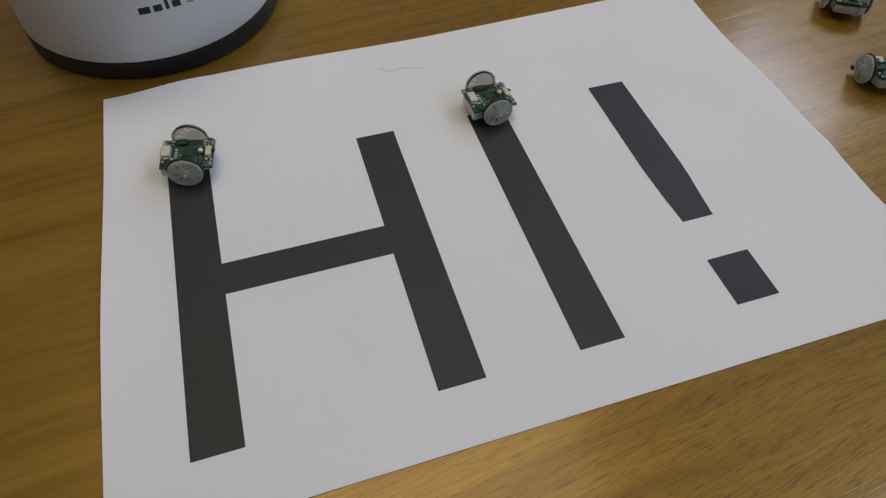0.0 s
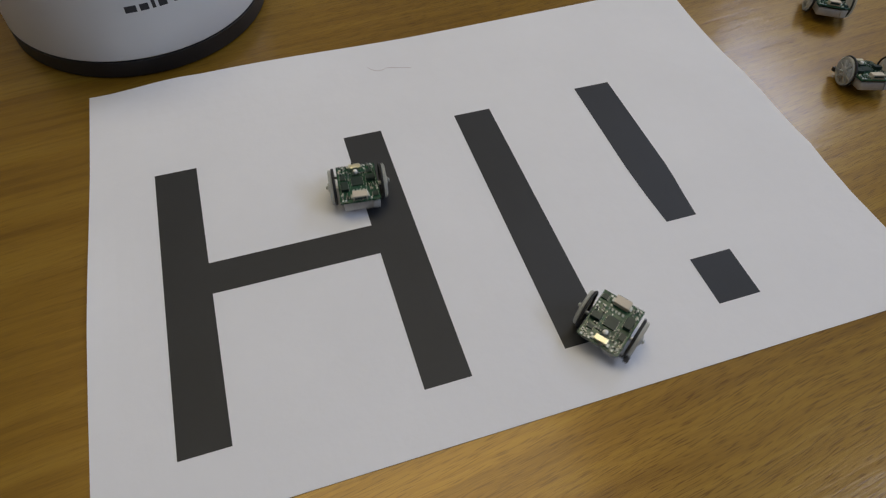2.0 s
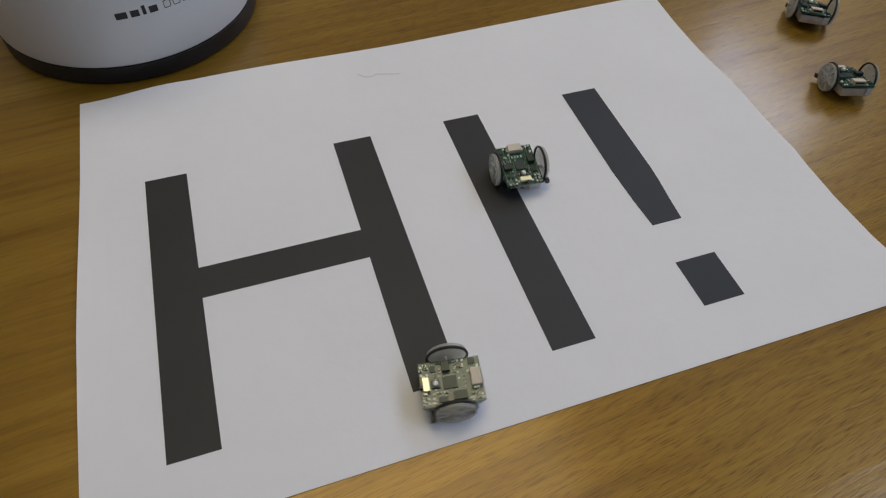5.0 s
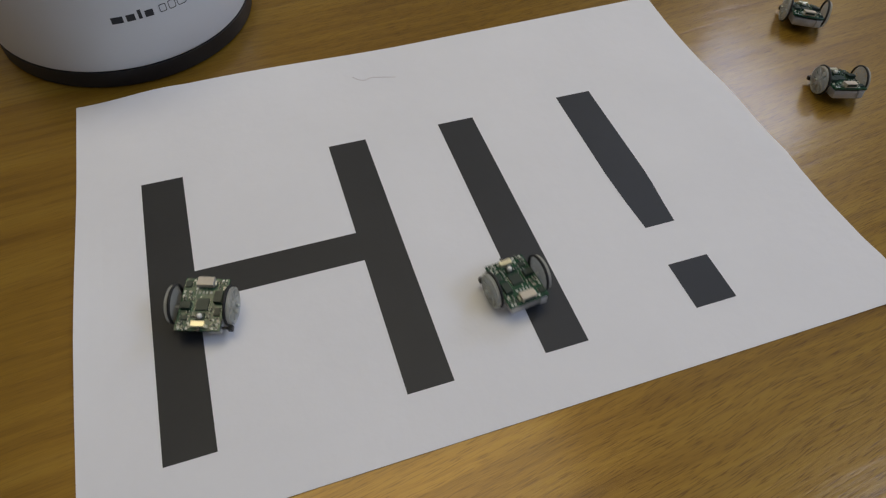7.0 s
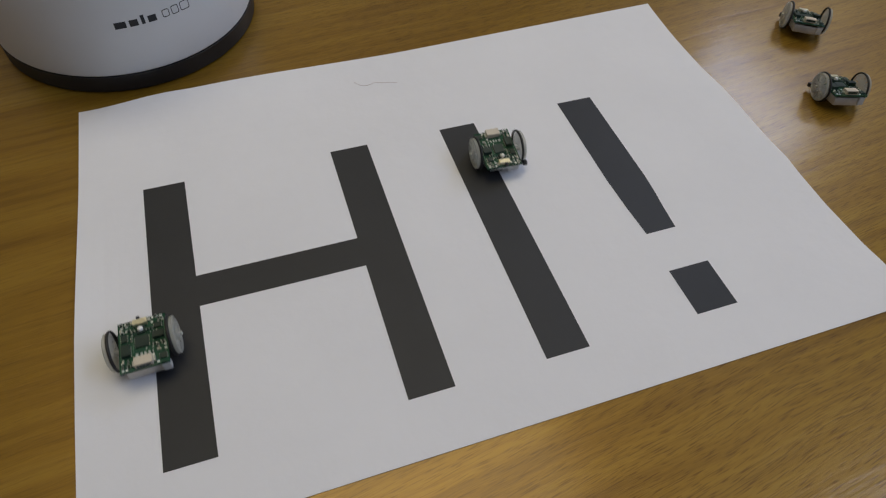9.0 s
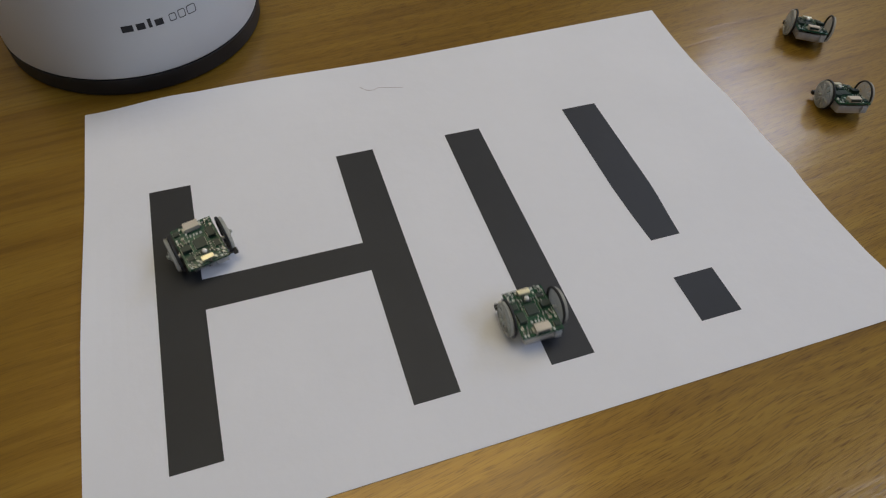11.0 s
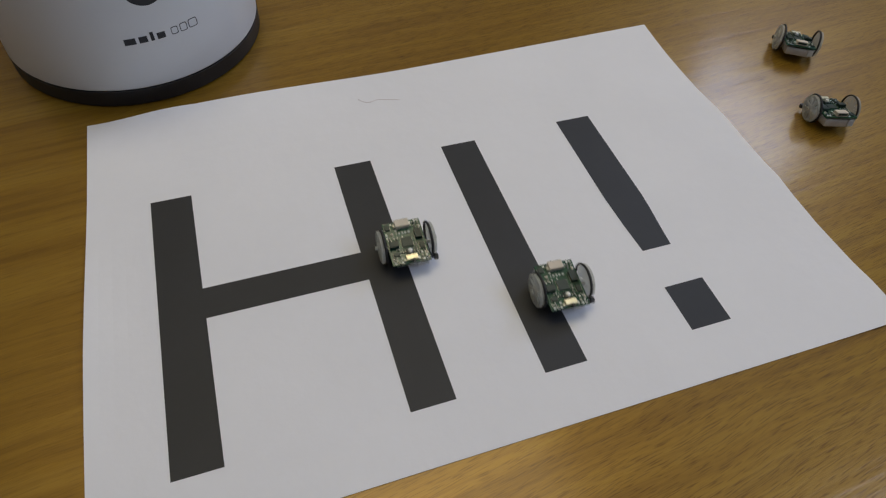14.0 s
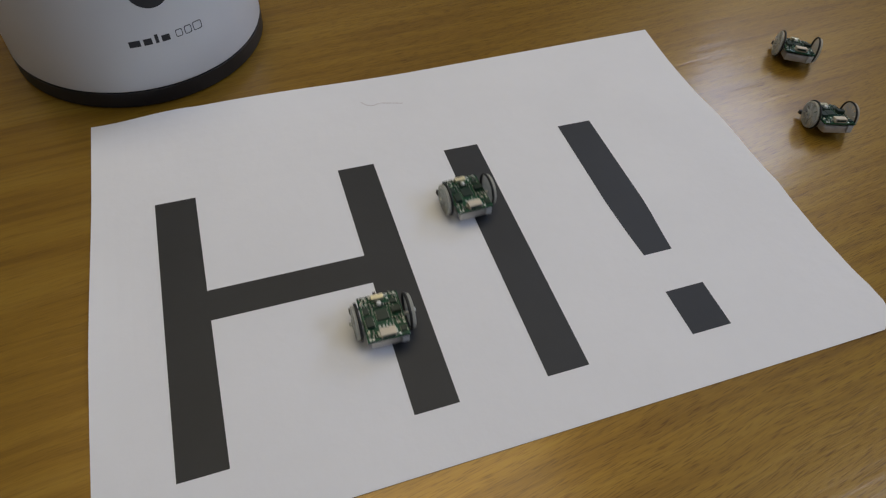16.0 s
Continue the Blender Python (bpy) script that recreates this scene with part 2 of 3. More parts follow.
# walls and ceiling are unseen, added to shut out sky and bounce light
def room():
    w, d = EAST - WEST, NORTH - SOUTH
    mx, my, hz, h = (EAST + WEST) / 2, (NORTH + SOUTH) / 2, (CEIL_Z + FLOOR_Z) / 2, CEIL_Z - FLOOR_Z
    tagged(slab("floor", M_FLOOR, mx, my, FLOOR_Z - 0.05, w + 0.4, d + 0.4, 0.1), "dark grey carpet floor under the table", "floor", kind="structure")
    tagged(slab("ceiling", M_CEIL, mx, my, CEIL_Z + 0.05, w + 0.4, d + 0.4, 0.1), "unseen dull cream painted ceiling", "ceiling", kind="structure")
    for name, x, y, ww, dd in (("wall_west", WEST - 0.1, my, 0.2, d), ("wall_north", mx, NORTH + 0.1, w + 0.4, 0.2), ("wall_south", mx, SOUTH - 0.1, w + 0.4, 0.2)):
        tagged(slab(name, M_WALL, x, y, hz, ww, dd, h), "unseen dull off-white painted plain wall", "wall", kind="structure")
    bm = bmesh.new()
    x = EAST + 0.1
    (a0, a1, az0, az1, _), (b0, b1, bz0, bz1, _) = WINDOWS
    for y0, y1, lo, hi in ((SOUTH, b0, FLOOR_Z, CEIL_Z), (b1, a0, FLOOR_Z, CEIL_Z), (a1, NORTH, FLOOR_Z, CEIL_Z), (b0, b1, FLOOR_Z, bz0), (a0, a1, FLOOR_Z, az0), (b0, b1, bz1, CEIL_Z), (a0, a1, az1, CEIL_Z)):
        box(bm, x, (y0 + y1) / 2, (lo + hi) / 2, 0.2, y1 - y0, hi - lo)
    tagged(part("wall_east", bm, M_WALL), "unseen dull off-white painted wall with two window openings", "wall", kind="structure")
    for n, (y0, y1, z0, z1, _) in enumerate(WINDOWS):
        win = tagged(new("window_%d" % (n + 1)), "unseen white framed window in the painted wall", "window", kind="structure")
        win.location = (EAST + 0.12, (y0 + y1) / 2, z0)
        ww, hh = y1 - y0, z1 - z0
        bm = bmesh.new()
        for y, z, a, b in ((-ww / 2 + 0.03, hh / 2, 0.06, hh), (ww / 2 - 0.03, hh / 2, 0.06, hh), (0, hh / 2, 0.05, hh - 0.12), (0, 0.03, ww - 0.12, 0.06), (0, hh - 0.03, ww - 0.12, 0.06)):
            box(bm, 0, y, z, 0.06, a, b, 0.004)
        part("window_frame", bm, M_FRAME, win)
        for sy in (-1, 1):
            bm = bmesh.new()
            box(bm, 0, sy * (ww / 4 - 0.0025), hh / 2, 0.006, ww / 2 - 0.085, hh - 0.12)
            part("pane", bm, M_GLASS, win).visible_shadow = False
    lamp = tagged(new("ceiling_light"), "long warm white ceiling light with a flat diffuser", "ceiling light")
    lamp.location = (LAMP_X, LAMP_Y, CEIL_Z)
    bm = bmesh.new()
    w2, d2 = LAMP_W / 2 + 0.02, LAMP_D / 2 + 0.02
    for x, y2, a, b in ((-w2, 0, 0.04, 2 * d2 + 0.04), (w2, 0, 0.04, 2 * d2 + 0.04), (0, -d2, LAMP_W, 0.04), (0, d2, LAMP_W, 0.04)):
        box(bm, x, y2, -0.012, a, b, 0.024, 0.003)
    part("frame", bm, M_FRAME, lamp)
    bm = bmesh.new()
    box(bm, 0, 0, -0.008, LAMP_W - 0.004, LAMP_D - 0.004, 0.012)
    part("diffuser", bm, M_LAMP, lamp)


def table():
    t = tagged(new("table"), "varnished oak veneer table with a broad plain top", "table")
    t.location = (0.10, 0.1, FLOOR_Z)
    top = TABLE_Z - FLOOR_Z
    bm = bmesh.new()
    box(bm, 0, 0, top - 0.0125, 1.3, 1.2, 0.025, 0.002)
    part("tabletop", bm, M_OAK, t)
    for sx in (-1, 1):
        for sy in (-1, 1):
            bm = bmesh.new()
            box(bm, sx * 0.58, sy * 0.52, (top - 0.025) / 2, 0.05, 0.05, top - 0.025, 0.004)
            part("leg", bm, M_STEEL, t)


# ---- the paper with its printed word ----
PAPER_W, PAPER_D = 0.3057, 0.2015


def smooth_step(v):
    v = min(1.0, max(0.0, v))
    return v * v * (3 - 2 * v)


def lift(x, y):
    """How far the sheet curls off the table."""
    back = max(0.0, (y - 0.158) / (PAPER_D - 0.158)) ** 2
    z = back * (0.0044 * smooth_step(x / 0.045) * (1 - 0.72 * smooth_step((x - 0.06) / 0.1)) + 0.0002 * smooth_step((x - 0.12) / 0.18))
    side = max(0.0, (x - 0.262) / (PAPER_W - 0.262)) ** 2
    z += 0.0004 * side * smooth_step(y / 0.03) * math.exp(-(((y - 0.07) / 0.035) ** 2))
    z += 0.0009 * side * smooth_step((0.03 - y) / 0.03)
    left = max(0.0, (0.02 - x) / 0.02) ** 2
    z += 0.0012 * left * math.exp(-(((y - 0.085) / 0.04) ** 2))
    return z


def sheet_mesh(outline, above, step, thick=0.0):
    """A flat polygon of (x, y), cut into a grid and laid on the curl of the sheet."""
    bm = bmesh.new()
    bm.faces.new([bm.verts.new((x, y, 0)) for x, y in outline])
    for axis in (0, 1):
        lo, hi = min(p[axis] for p in outline), max(p[axis] for p in outline)
        k = 1
        while lo + k * step < hi - 1e-6:
            co, no = [0, 0, 0], [0, 0, 0]
            co[axis], no[axis] = lo + k * step, 1
            bmesh.ops.bisect_plane(bm, geom=bm.verts[:] + bm.edges[:] + bm.faces[:], plane_co=co, plane_no=no)
            k += 1
    if thick:
        r = bmesh.ops.extrude_face_region(bm, geom=bm.faces[:])
        for v in r["geom"]:
            if isinstance(v, bmesh.types.BMVert):
                v.co.z -= thick
    for v in bm.verts:
        v.co.z += lift(v.co.x, v.co.y) + above
    return bm


def printed_sheet():
    s = tagged(new("paper_sheet"), "white printed paper sheet with a black greeting, edges slightly curled", "paper")
    outline = ((0.0006, 0), (0.2967, 0), (0.2992, 0.0022), (0.3044, 0.0054), (0.3062, 0.012), (0.3062, 0.020), (0.3051, 0.030), (0.3040, 0.052), (0.3044, 0.070),
               (0.3054, 0.082), (0.3048, 0.092), (0.3048, 0.105), (0.3053, 0.120), (0.3051, 0.133), (0.3034, 0.150), (0.3030, 0.166), (0.3028, 0.182),
               (0.3030, PAPER_D + 0.0062), (0.14, PAPER_D + 0.0012), (0.05, PAPER_D - 0.0020), (0.02, PAPER_D - 0.0012), (0.0002, PAPER_D - 0.0004), (0.0004, 0.150), (0.0, 0.105), (-0.0002, 0.075), (0.0, 0.045), (0.0005, 0.018))
    part("sheet", sheet_mesh(outline, 0.0, 0.005, 0.0002), M_PAPER, s)
    y0, y1, ink = 0.0207, 0.1436, 0.00006
    h = ((0.0257, y0), (0.0425, y0), (0.0425, 0.0790), (0.1054, 0.0790), (0.1054, y0), (0.1223, y0), (0.1223, y1), (0.1054, y1),
         (0.1054, 0.0930), (0.0425, 0.0930), (0.0425, y1), (0.0257, y1))
    part("letter", sheet_mesh(h, ink, 0.006), M_INK, s, "solid black printed capital H")
    i = ((0.1568, y0), (0.1739, y0), (0.1739, y1), (0.1568, y1))
    part("letter", sheet_mesh(i, ink, 0.006), M_INK, s, "solid black printed capital I")
    e = ((0.2199, 0.0606), (0.2336, 0.0606), (0.2343, 0.0710), (0.2353, 0.0820), (0.2357, 0.0900), (0.2356, 0.1453), (0.2179, 0.1453), (0.2179, 0.0927), (0.2187, 0.0753))
    part("exclamation_stroke", sheet_mesh(e, ink, 0.006), M_INK, s, "tapered black printed stroke")
    d = ((0.2194, y0), (0.2372, y0), (0.2371, 0.0415), (0.2192, 0.0415))
    part("exclamation_dot", sheet_mesh(d, ink, 0.006), M_INK, s, "square black printed dot")


def tube(points, r, steps=6):
    bm = bmesh.new()
    rings = []
    for k, p in enumerate(points):
        a, b = Vector(points[max(0, k - 1)]), Vector(points[min(len(points) - 1, k + 1)])
        q = (b - a).to_track_quat("Z", "Y").to_matrix()
        rings.append([bm.verts.new(Vector(p) + q @ Vector((r * math.cos(t), r * math.sin(t), 0))) for t in (2 * math.pi * n / steps for n in range(steps))])
    for u, v in zip(rings, rings[1:]):
        for n in range(steps):
            bm.faces.new((u[n], u[(n + 1) % steps], v[(n + 1) % steps], v[n]))
    bm.faces.new(rings[0]), bm.faces.new(rings[-1])
    return bm


def loose_thread():
    pts = []
    for k in range(17):
        u = k / 16
        x = 0.1268 + 0.0205 * u
        y = 0.1862 - 0.0052 * u - 0.0030 * math.sin(math.pi * min(1, u * 2.2)) * (1 - u)
        pts.append((x, y, lift(x, y) + 0.0002))
    tagged(part("thread", tube(pts, 0.00008), M_THREAD, smooth=True), "thin reddish loose thread lying on the paper", "thread")


# ---- the round box ----
BOX_X, BOX_Y, BOX_R = 0.02688, 0.27408, 0.0635


def round_box():
    b = tagged(new("round_gift_box"), "white round cardboard box with a black base, on the table", "box")
    b.location = (BOX_X, BOX_Y, TABLE_Z)
    r = BOX_R
    bm = bmesh.new()
    lathe(bm, ((0, 0), (r - 0.0008, 0), (r, 0.0008), (r, 0.0086), (r - 0.0012, 0.0090), (0, 0.0090)), 128)
    smooth_by_angle(part("base", bm, M_BOX_BLACK, b, "matt black base tray"))
    bm = bmesh.new()
    t = 0.0822
    lathe(bm, ((0, 0.0092), (r - 0.0006, 0.0092), (r - 0.0002, 0.0098), (r - 0.0026, t - 0.005), (r - 0.0040, t - 0.0015), (r - 0.0075, t), (0, t)), 128)
    smooth_by_angle(part("lid", bm, M_BOX_WHITE, b, "smooth white domed lid"))

    def patch(a0, a1, z0, z1, n=8):
        """A thin plate bent round the lid, from angle a0 to a1 (degrees from the front) and z0 to z1."""
        pb = bmesh.new()
        cols = []
        for k in range(n + 1):
            a = radians(a0 + (a1 - a0) * k / n)
            col = []
            for z in (z0, z1):
                for o in (-0.0002, 0.00012):
                    rr = r - 0.0002 - 0.0024 * (z - 0.009) / (t - 0.014) + o
                    col.append(pb.verts.new((rr * math.sin(a), -rr * math.cos(a), z)))
            cols.append(col)
        for p, q in zip(cols, cols[1:]):
            for i, j in ((0, 1), (1, 3), (3, 2), (2, 0)):
                pb.faces.new((p[i], p[j], q[j], q[i]))
        for c in (cols[0], cols[-1]):
            pb.faces.new((c[0], c[1], c[3], c[2]))
        return pb

    def hoop(a_mid, z_mid, half_a, half_z, line, power=2.0, n=36):
        """A thin printed hoop on the lid: half_a in degrees, half_z and its line's width in metres."""
        pb = bmesh.new()
        rings = [[], [], [], []]
        for k in range(n):
            g = 2 * math.pi * k / n
            c, d = math.cos(g), math.sin(g)
            c, d = (math.copysign(abs(v) ** (2 / power), v) for v in (c, d))
            for i, (inset, o) in enumerate(((0, -0.0002), (0, 0.00012), (line, 0.00012), (line, -0.0002))):
                a = radians(a_mid + (half_a - math.degrees(inset / r)) * c)
                z = z_mid + (half_z - inset) * d
                rr = r - 0.0002 - 0.0024 * (z - 0.009) / (t - 0.014) + o
                rings[i].append(pb.verts.new((rr * math.sin(a), -rr * math.cos(a), z)))
        for p, q in zip(rings, rings[1:] + rings[:1]):
            for k in range(n):
                j = (k + 1) % n
                pb.faces.new((p[k], p[j], q[j], q[k]))
        return pb

    bold, thin = "bold dark printed bar", "thin dark printed outline"
    for a0, a1, z0, z1 in ((1.0, 5.5, 0.0322, 0.0352), (6.8, 10.2, 0.0322, 0.0352), (11.5, 12.9, 0.0322, 0.0364), (14.2, 17.6, 0.0322, 0.0352)):
        part("printed_mark", patch(a0, a1, z0, z1), M_BOX_PRINT, b, bold)
    for mid, wide, high, lift_z in ((21.7, 1.5, 0.0018, 0.0), (25.8, 1.6, 0.0020, 0.0001), (30.3, 2.1, 0.0021, 0.0002)):
        part("printed_mark", hoop(mid, 0.0340 + lift_z, wide, high, 0.0003, 5.0), M_BOX_PRINT, b, thin)
    pb = bmesh.new()
    cz, ca, cr, n = 0.0585, 15.0, 0.0098, 40
    inner, outer = [], []
    for k in range(n):
        g = 2 * math.pi * k / n
        z, a = cz + cr * math.sin(g), radians(ca) + cr * math.cos(g) / r
        for o, ring in ((-0.0003, inner), (0.00012, outer)):
            rr = r - 0.0002 - 0.0024 * (z - 0.009) / (t - 0.014) + o
            ring.append(pb.verts.new((rr * math.sin(a), -rr * math.cos(a), z)))
    rr = r - 0.0002 - 0.0024 * (cz - 0.009) / (t - 0.014)
    mid = pb.verts.new(((rr + 0.00012) * math.sin(radians(ca)), -(rr + 0.00012) * math.cos(radians(ca)), cz))
    for k in range(n):
        pb.faces.new((outer[k], outer[(k + 1) % n], mid))
        pb.faces.new((inner[k], inner[(k + 1) % n], outer[(k + 1) % n], outer[k]))
    part("round_emblem", pb, M_BOX_PRINT, b, "plain dark printed disc")


# ---- the small robots ----
AXLE, WHEEL_R, TRACK, TILT = 0.00735, 0.00725, 0.0105, 4.0


def wheel_disc(bm):
    """A thin disc with ten small gaps between its spokes in the x-z plane, outer face towards +y."""
    n = 40
    lathe(bm, ((0, -0.00045), (0.0024, -0.00045), (0.0052, -0.00045), (0.0058, -0.0004), (0.0063, -0.0007), (0.0067, -0.0004), (0.0067, 0.0005), (0.0062, 0.0008),
               (0.0058, 0.0003), (0.0052, -0.0001), (0.0024, -0.0001), (0.0018, 0.0012), (0.0013, 0.0014), (0, 0.0014)), n)
    gone = []
    for f in bm.faces:
        c = f.calc_center_median()
        far = math.hypot(c.x, c.y)
        if 0.0030 < far < 0.0046 and int(math.degrees(math.atan2(c.y, c.x)) % 36 // 9) == 1:
            gone.append(f)
    bmesh.ops.delete(bm, geom=gone, context="FACES_ONLY")
    bmesh.ops.transform(bm, matrix=pose(0, 0, 0, -90), verts=bm.verts)


def robot():
    r = tagged(new("micro_robot"), "", "robot")
    # chassis parts tilt nose-down with the board
    lean = pose(0, 0, 0.0076, 0, TILT, 0)

    def item(name, mat, x, y, z, w, d, h, parent, bevel=0.0, label="", m=lean):
        bm = bmesh.new()
        box(bm, x * MM, y * MM, z * MM, w * MM, d * MM, h * MM, bevel * MM, m)
        return part(name, bm, mat, parent, label)

    bm = bmesh.new()
    box(bm, 0, 0, 0, 20.6 * MM, 15.8 * MM, 0.9 * MM, 0.12 * MM, lean)
    board = part("circuit_board", bm, M_PCB, r, "dark green circuit board crowded with components")
    # white connector at the tail, with a dark slot and side pins
    plug = item("connector", M_PLUG, -8.2, 0.0, 1.5, 3.4, 5.8, 2.1, board, 0.12, "cream plastic socket")
    item("slot", M_CHIP, -10.16, 0.0, 1.6, 0.12, 4.6, 1.0, plug)
    for s in (-1, 1):
        item("clip", M_SOLDER, -8.0, s * 3.3, 0.9, 2.0, 0.8, 0.8, plug, 0.1)
    # front slide switch with its black lever, and the round lens behind it
    sw = item("slide_switch", M_SWITCH, 8.3, 0.3, 1.25, 2.2, 4.8, 1.5, board, 0.18, "pale gold metal slide switch")
    item("lever", M_BLACK, 10.1, 0.9, 1.2, 1.5, 1.1, 1.0, sw, 0.15)
    for s in (-1, 1):
        item("tab", M_SOLDER, 8.9, 0.3 + s * 2.9, 0.8, 1.2, 0.9, 0.6, sw, 0.08)
    bm = bmesh.new()
    box(bm, 5.2 * MM, 0.3 * MM, 0.85 * MM, 2.8 * MM, 2.8 * MM, 0.8 * MM, 0.12 * MM, lean)
    button = part("button", bm, M_CHIP, board, "square black push button with a white cap")
    bm = bmesh.new()
    lathe(bm, ((0, 0.9 * MM), (0.95 * MM, 0.9 * MM), (0.95 * MM, 1.9 * MM), (0.7 * MM, 2.3 * MM), (0, 2.4 * MM)), 16, lean @ pose(5.2 * MM, 0.3 * MM, 0))
    part("cap", bm, M_WHITE_LED, button, smooth=True)
    # chips
    for x, y, w, d, h in ((0.4, 0.2, 4.6, 4.4, 0.9), (1.2, -5.3, 2.6, 3.6, 2.4), (-2.4, 5.4, 4.4, 2.8, 2.2), (5.6, -5.2, 1.8, 2.4, 0.8), (-7.6, -6.2, 2.2, 2.2, 0.9), (3.2, 5.8, 3.0, 2.0, 0.9)):
        h *= 0.7
        chip = item("chip", M_CHIP, x, y, 0.45 + h / 2, w, d, h, board, 0.08)
        bm = bmesh.new()
        n = max(3, int(w / 0.8))
        for k in range(n):
            px = x - w / 2 + (k + 0.5) * w / n
            for s in (-1, 1):
                box(bm, px * MM, (y + s * (d / 2 + 0.14)) * MM, 0.56 * MM, 0.26 * MM, 0.3 * MM, 0.2 * MM, 0, lean)
        tagged(part("pins", bm, M_SOLDER, chip), kind="stuff")
    # small capacitors and resistors
    rng = random.Random(5)
    taken = [(0.4, 0.2, 3.4, 3.2), (1.2, -5.3, 2.0, 2.6), (-2.4, 5.4, 3.0, 2.2), (5.6, -5.2, 1.7, 2.0), (-7.6, -6.2, 1.9, 1.9), (3.2, 5.8, 2.3, 1.8), (-8.3, 0, 2.8, 4.6), (8.3, 0.3, 2.0, 3.8), (5.2, 0.3, 2.0, 2.0), (-4.7, 0, 1.6, 3.8)]
    count = 0
    for _ in range(900):
        x, y = rng.uniform(-9.6, 9.6), rng.uniform(-7.2, 7.2)
        if any(abs(x - a) < w + 0.1 and abs(y - b) < d + 0.1 for a, b, w, d in taken) or count >= 26:
            continue
        taken.append((x, y, 0.72, 0.72))
        count += 1
        along = rng.random() < 0.5
        w, d = (0.8, 0.5) if along else (0.5, 0.8)
        c = item("capacitor" if count % 2 else "resistor", M_PLUG if count % 7 == 0 else M_CHIP, x, y, 0.72, w, d, 0.5, board)
        for s in (-1, 1):
            ox, oy = (s * 0.48, 0) if along else (0, s * 0.48)
            item("solder_end", M_SOLDER, x + ox, y + oy, 0.70, 0.34 if along else 0.62, 0.62 if along else 0.34, 0.46, c)
    # printed maker's mark as plain bars beside the connector
    for k, (y, wide) in enumerate(((-3.0, 0.35), (-1.8, 0.7), (-0.5, 0.7), (0.7, 0.7), (2.2, 0.9))):
        bm = bmesh.new()
        box(bm, -4.5 * MM, y * MM, 0.48 * MM, 1.1 * MM, wide * MM, 0.06 * MM, 0, lean)
        part("printed_mark", bm, M_SILK, board)
    # lighter copper runs under the lacquer, beside the middle chip
    for y, x0, x1 in ((-3.3, -3.6, 3.4), (3.2, -3.2, 4.2), (-7.2, -6.0, 7.6), (7.3, -5.2, 6.8)):
        item("copper_run", M_RUN, (x0 + x1) / 2, y, 0.47, x1 - x0, 0.22, 0.05, board)
    bm = bmesh.new()
    for x, y in ((-9.4, 5.6), (-9.4, 6.8), (-6.0, -3.0), (-6.4, 6.9), (9.5, -3.6), (9.5, -5.0), (9.5, -6.4), (9.4, 5.2), (9.4, 6.6), (7.0, 7.0), (-3.0, -7.1), (-4.6, -7.1), (-9.3, -4.4), (6.3, 5.0), (6.3, 6.5), (8.0, 5.0), (8.0, 6.5), (7.6, -3.4), (7.8, -6.8)):
        box(bm, x * MM, y * MM, 0.50 * MM, 0.8 * MM, 0.8 * MM, 0.12 * MM, 0, lean)
    tagged(part("contact_pads", bm, M_PAD, board), kind="stuff")
    bm = bmesh.new()
    for _ in range(24):
        x, y = rng.uniform(-9.8, 9.8), rng.uniform(-7.5, 7.5)
        if not any(abs(x - a) < w * 0.85 and abs(y - b) < d * 0.85 for a, b, w, d in taken):
            box(bm, x * MM, y * MM, 0.48 * MM, rng.uniform(0.25, 0.7) * MM, rng.uniform(0.25, 0.5) * MM, 0.1 * MM, 0, lean)
    tagged(part("solder_pads", bm, M_SOLDER, board), kind="stuff")
    # battery and the two motor cans below the board
    bm = bmesh.new()
    box(bm, -2.6 * MM, 0, -3.4 * MM, 14.0 * MM, 13.6 * MM, 4.4 * MM, 0.9 * MM, lean)
    smooth_by_angle(part("battery", bm, M_FOIL, r, "silver foil battery block"))
    for s in (-1, 1):
        bm = bmesh.new()
        lathe(bm, ((0, 0.0), (1.0 * MM, 0.0), (1.2 * MM, 0.3 * MM), (1.2 * MM, 6.4 * MM), (0.7 * MM, 6.6 * MM), (0.7 * MM, 8.6 * MM), (0, 8.6 * MM)), 20, pose(0.3 * MM, s * 1.6 * MM, AXLE - 1.6 * MM, -90 * s))
        smooth_by_angle(part("motor", bm, M_MOTOR, r))
    # gear boxes at opposite corners below the board
    for x, y, w, d in ((7.4, 4.9, 3.6, 5.0), (-8.9, -6.2, 2.6, 2.8)):
        item("gear_box", M_GEAR, x, y, -2.9, w, d, 3.6, r, 0.3, "pale translucent plastic gear box")
    item("nose_bracket", M_SOLDER, 8.6, 0, -1.6, 1.4, 12.0, 2.4, r, 0.2, "grey metal sensor bracket")
    bm = bmesh.new()
    lathe(bm, ((0, 0), (0.4 * MM, 0.05 * MM), (0.9 * MM, 0.6 * MM), (0.9 * MM, 5.0 * MM), (0, 5.0 * MM)), 14, pose(6.6 * MM, 0, 1.05 * MM))
    part("skid", bm, M_BLACK, r, smooth=True)
    bm = bmesh.new()
    box(bm, 7.4 * MM, 10.6 * MM, 4.2 * MM, 2.0 * MM, 1.8 * MM, 2.0 * MM, 0.3 * MM)
    box(bm, 7.4 * MM, 7.4 * MM, 4.3 * MM, 0.8 * MM, 6.0 * MM, 0.8 * MM, 0.1 * MM)
    part("side_stub", bm, M_BLACK, r, "black plastic stub")
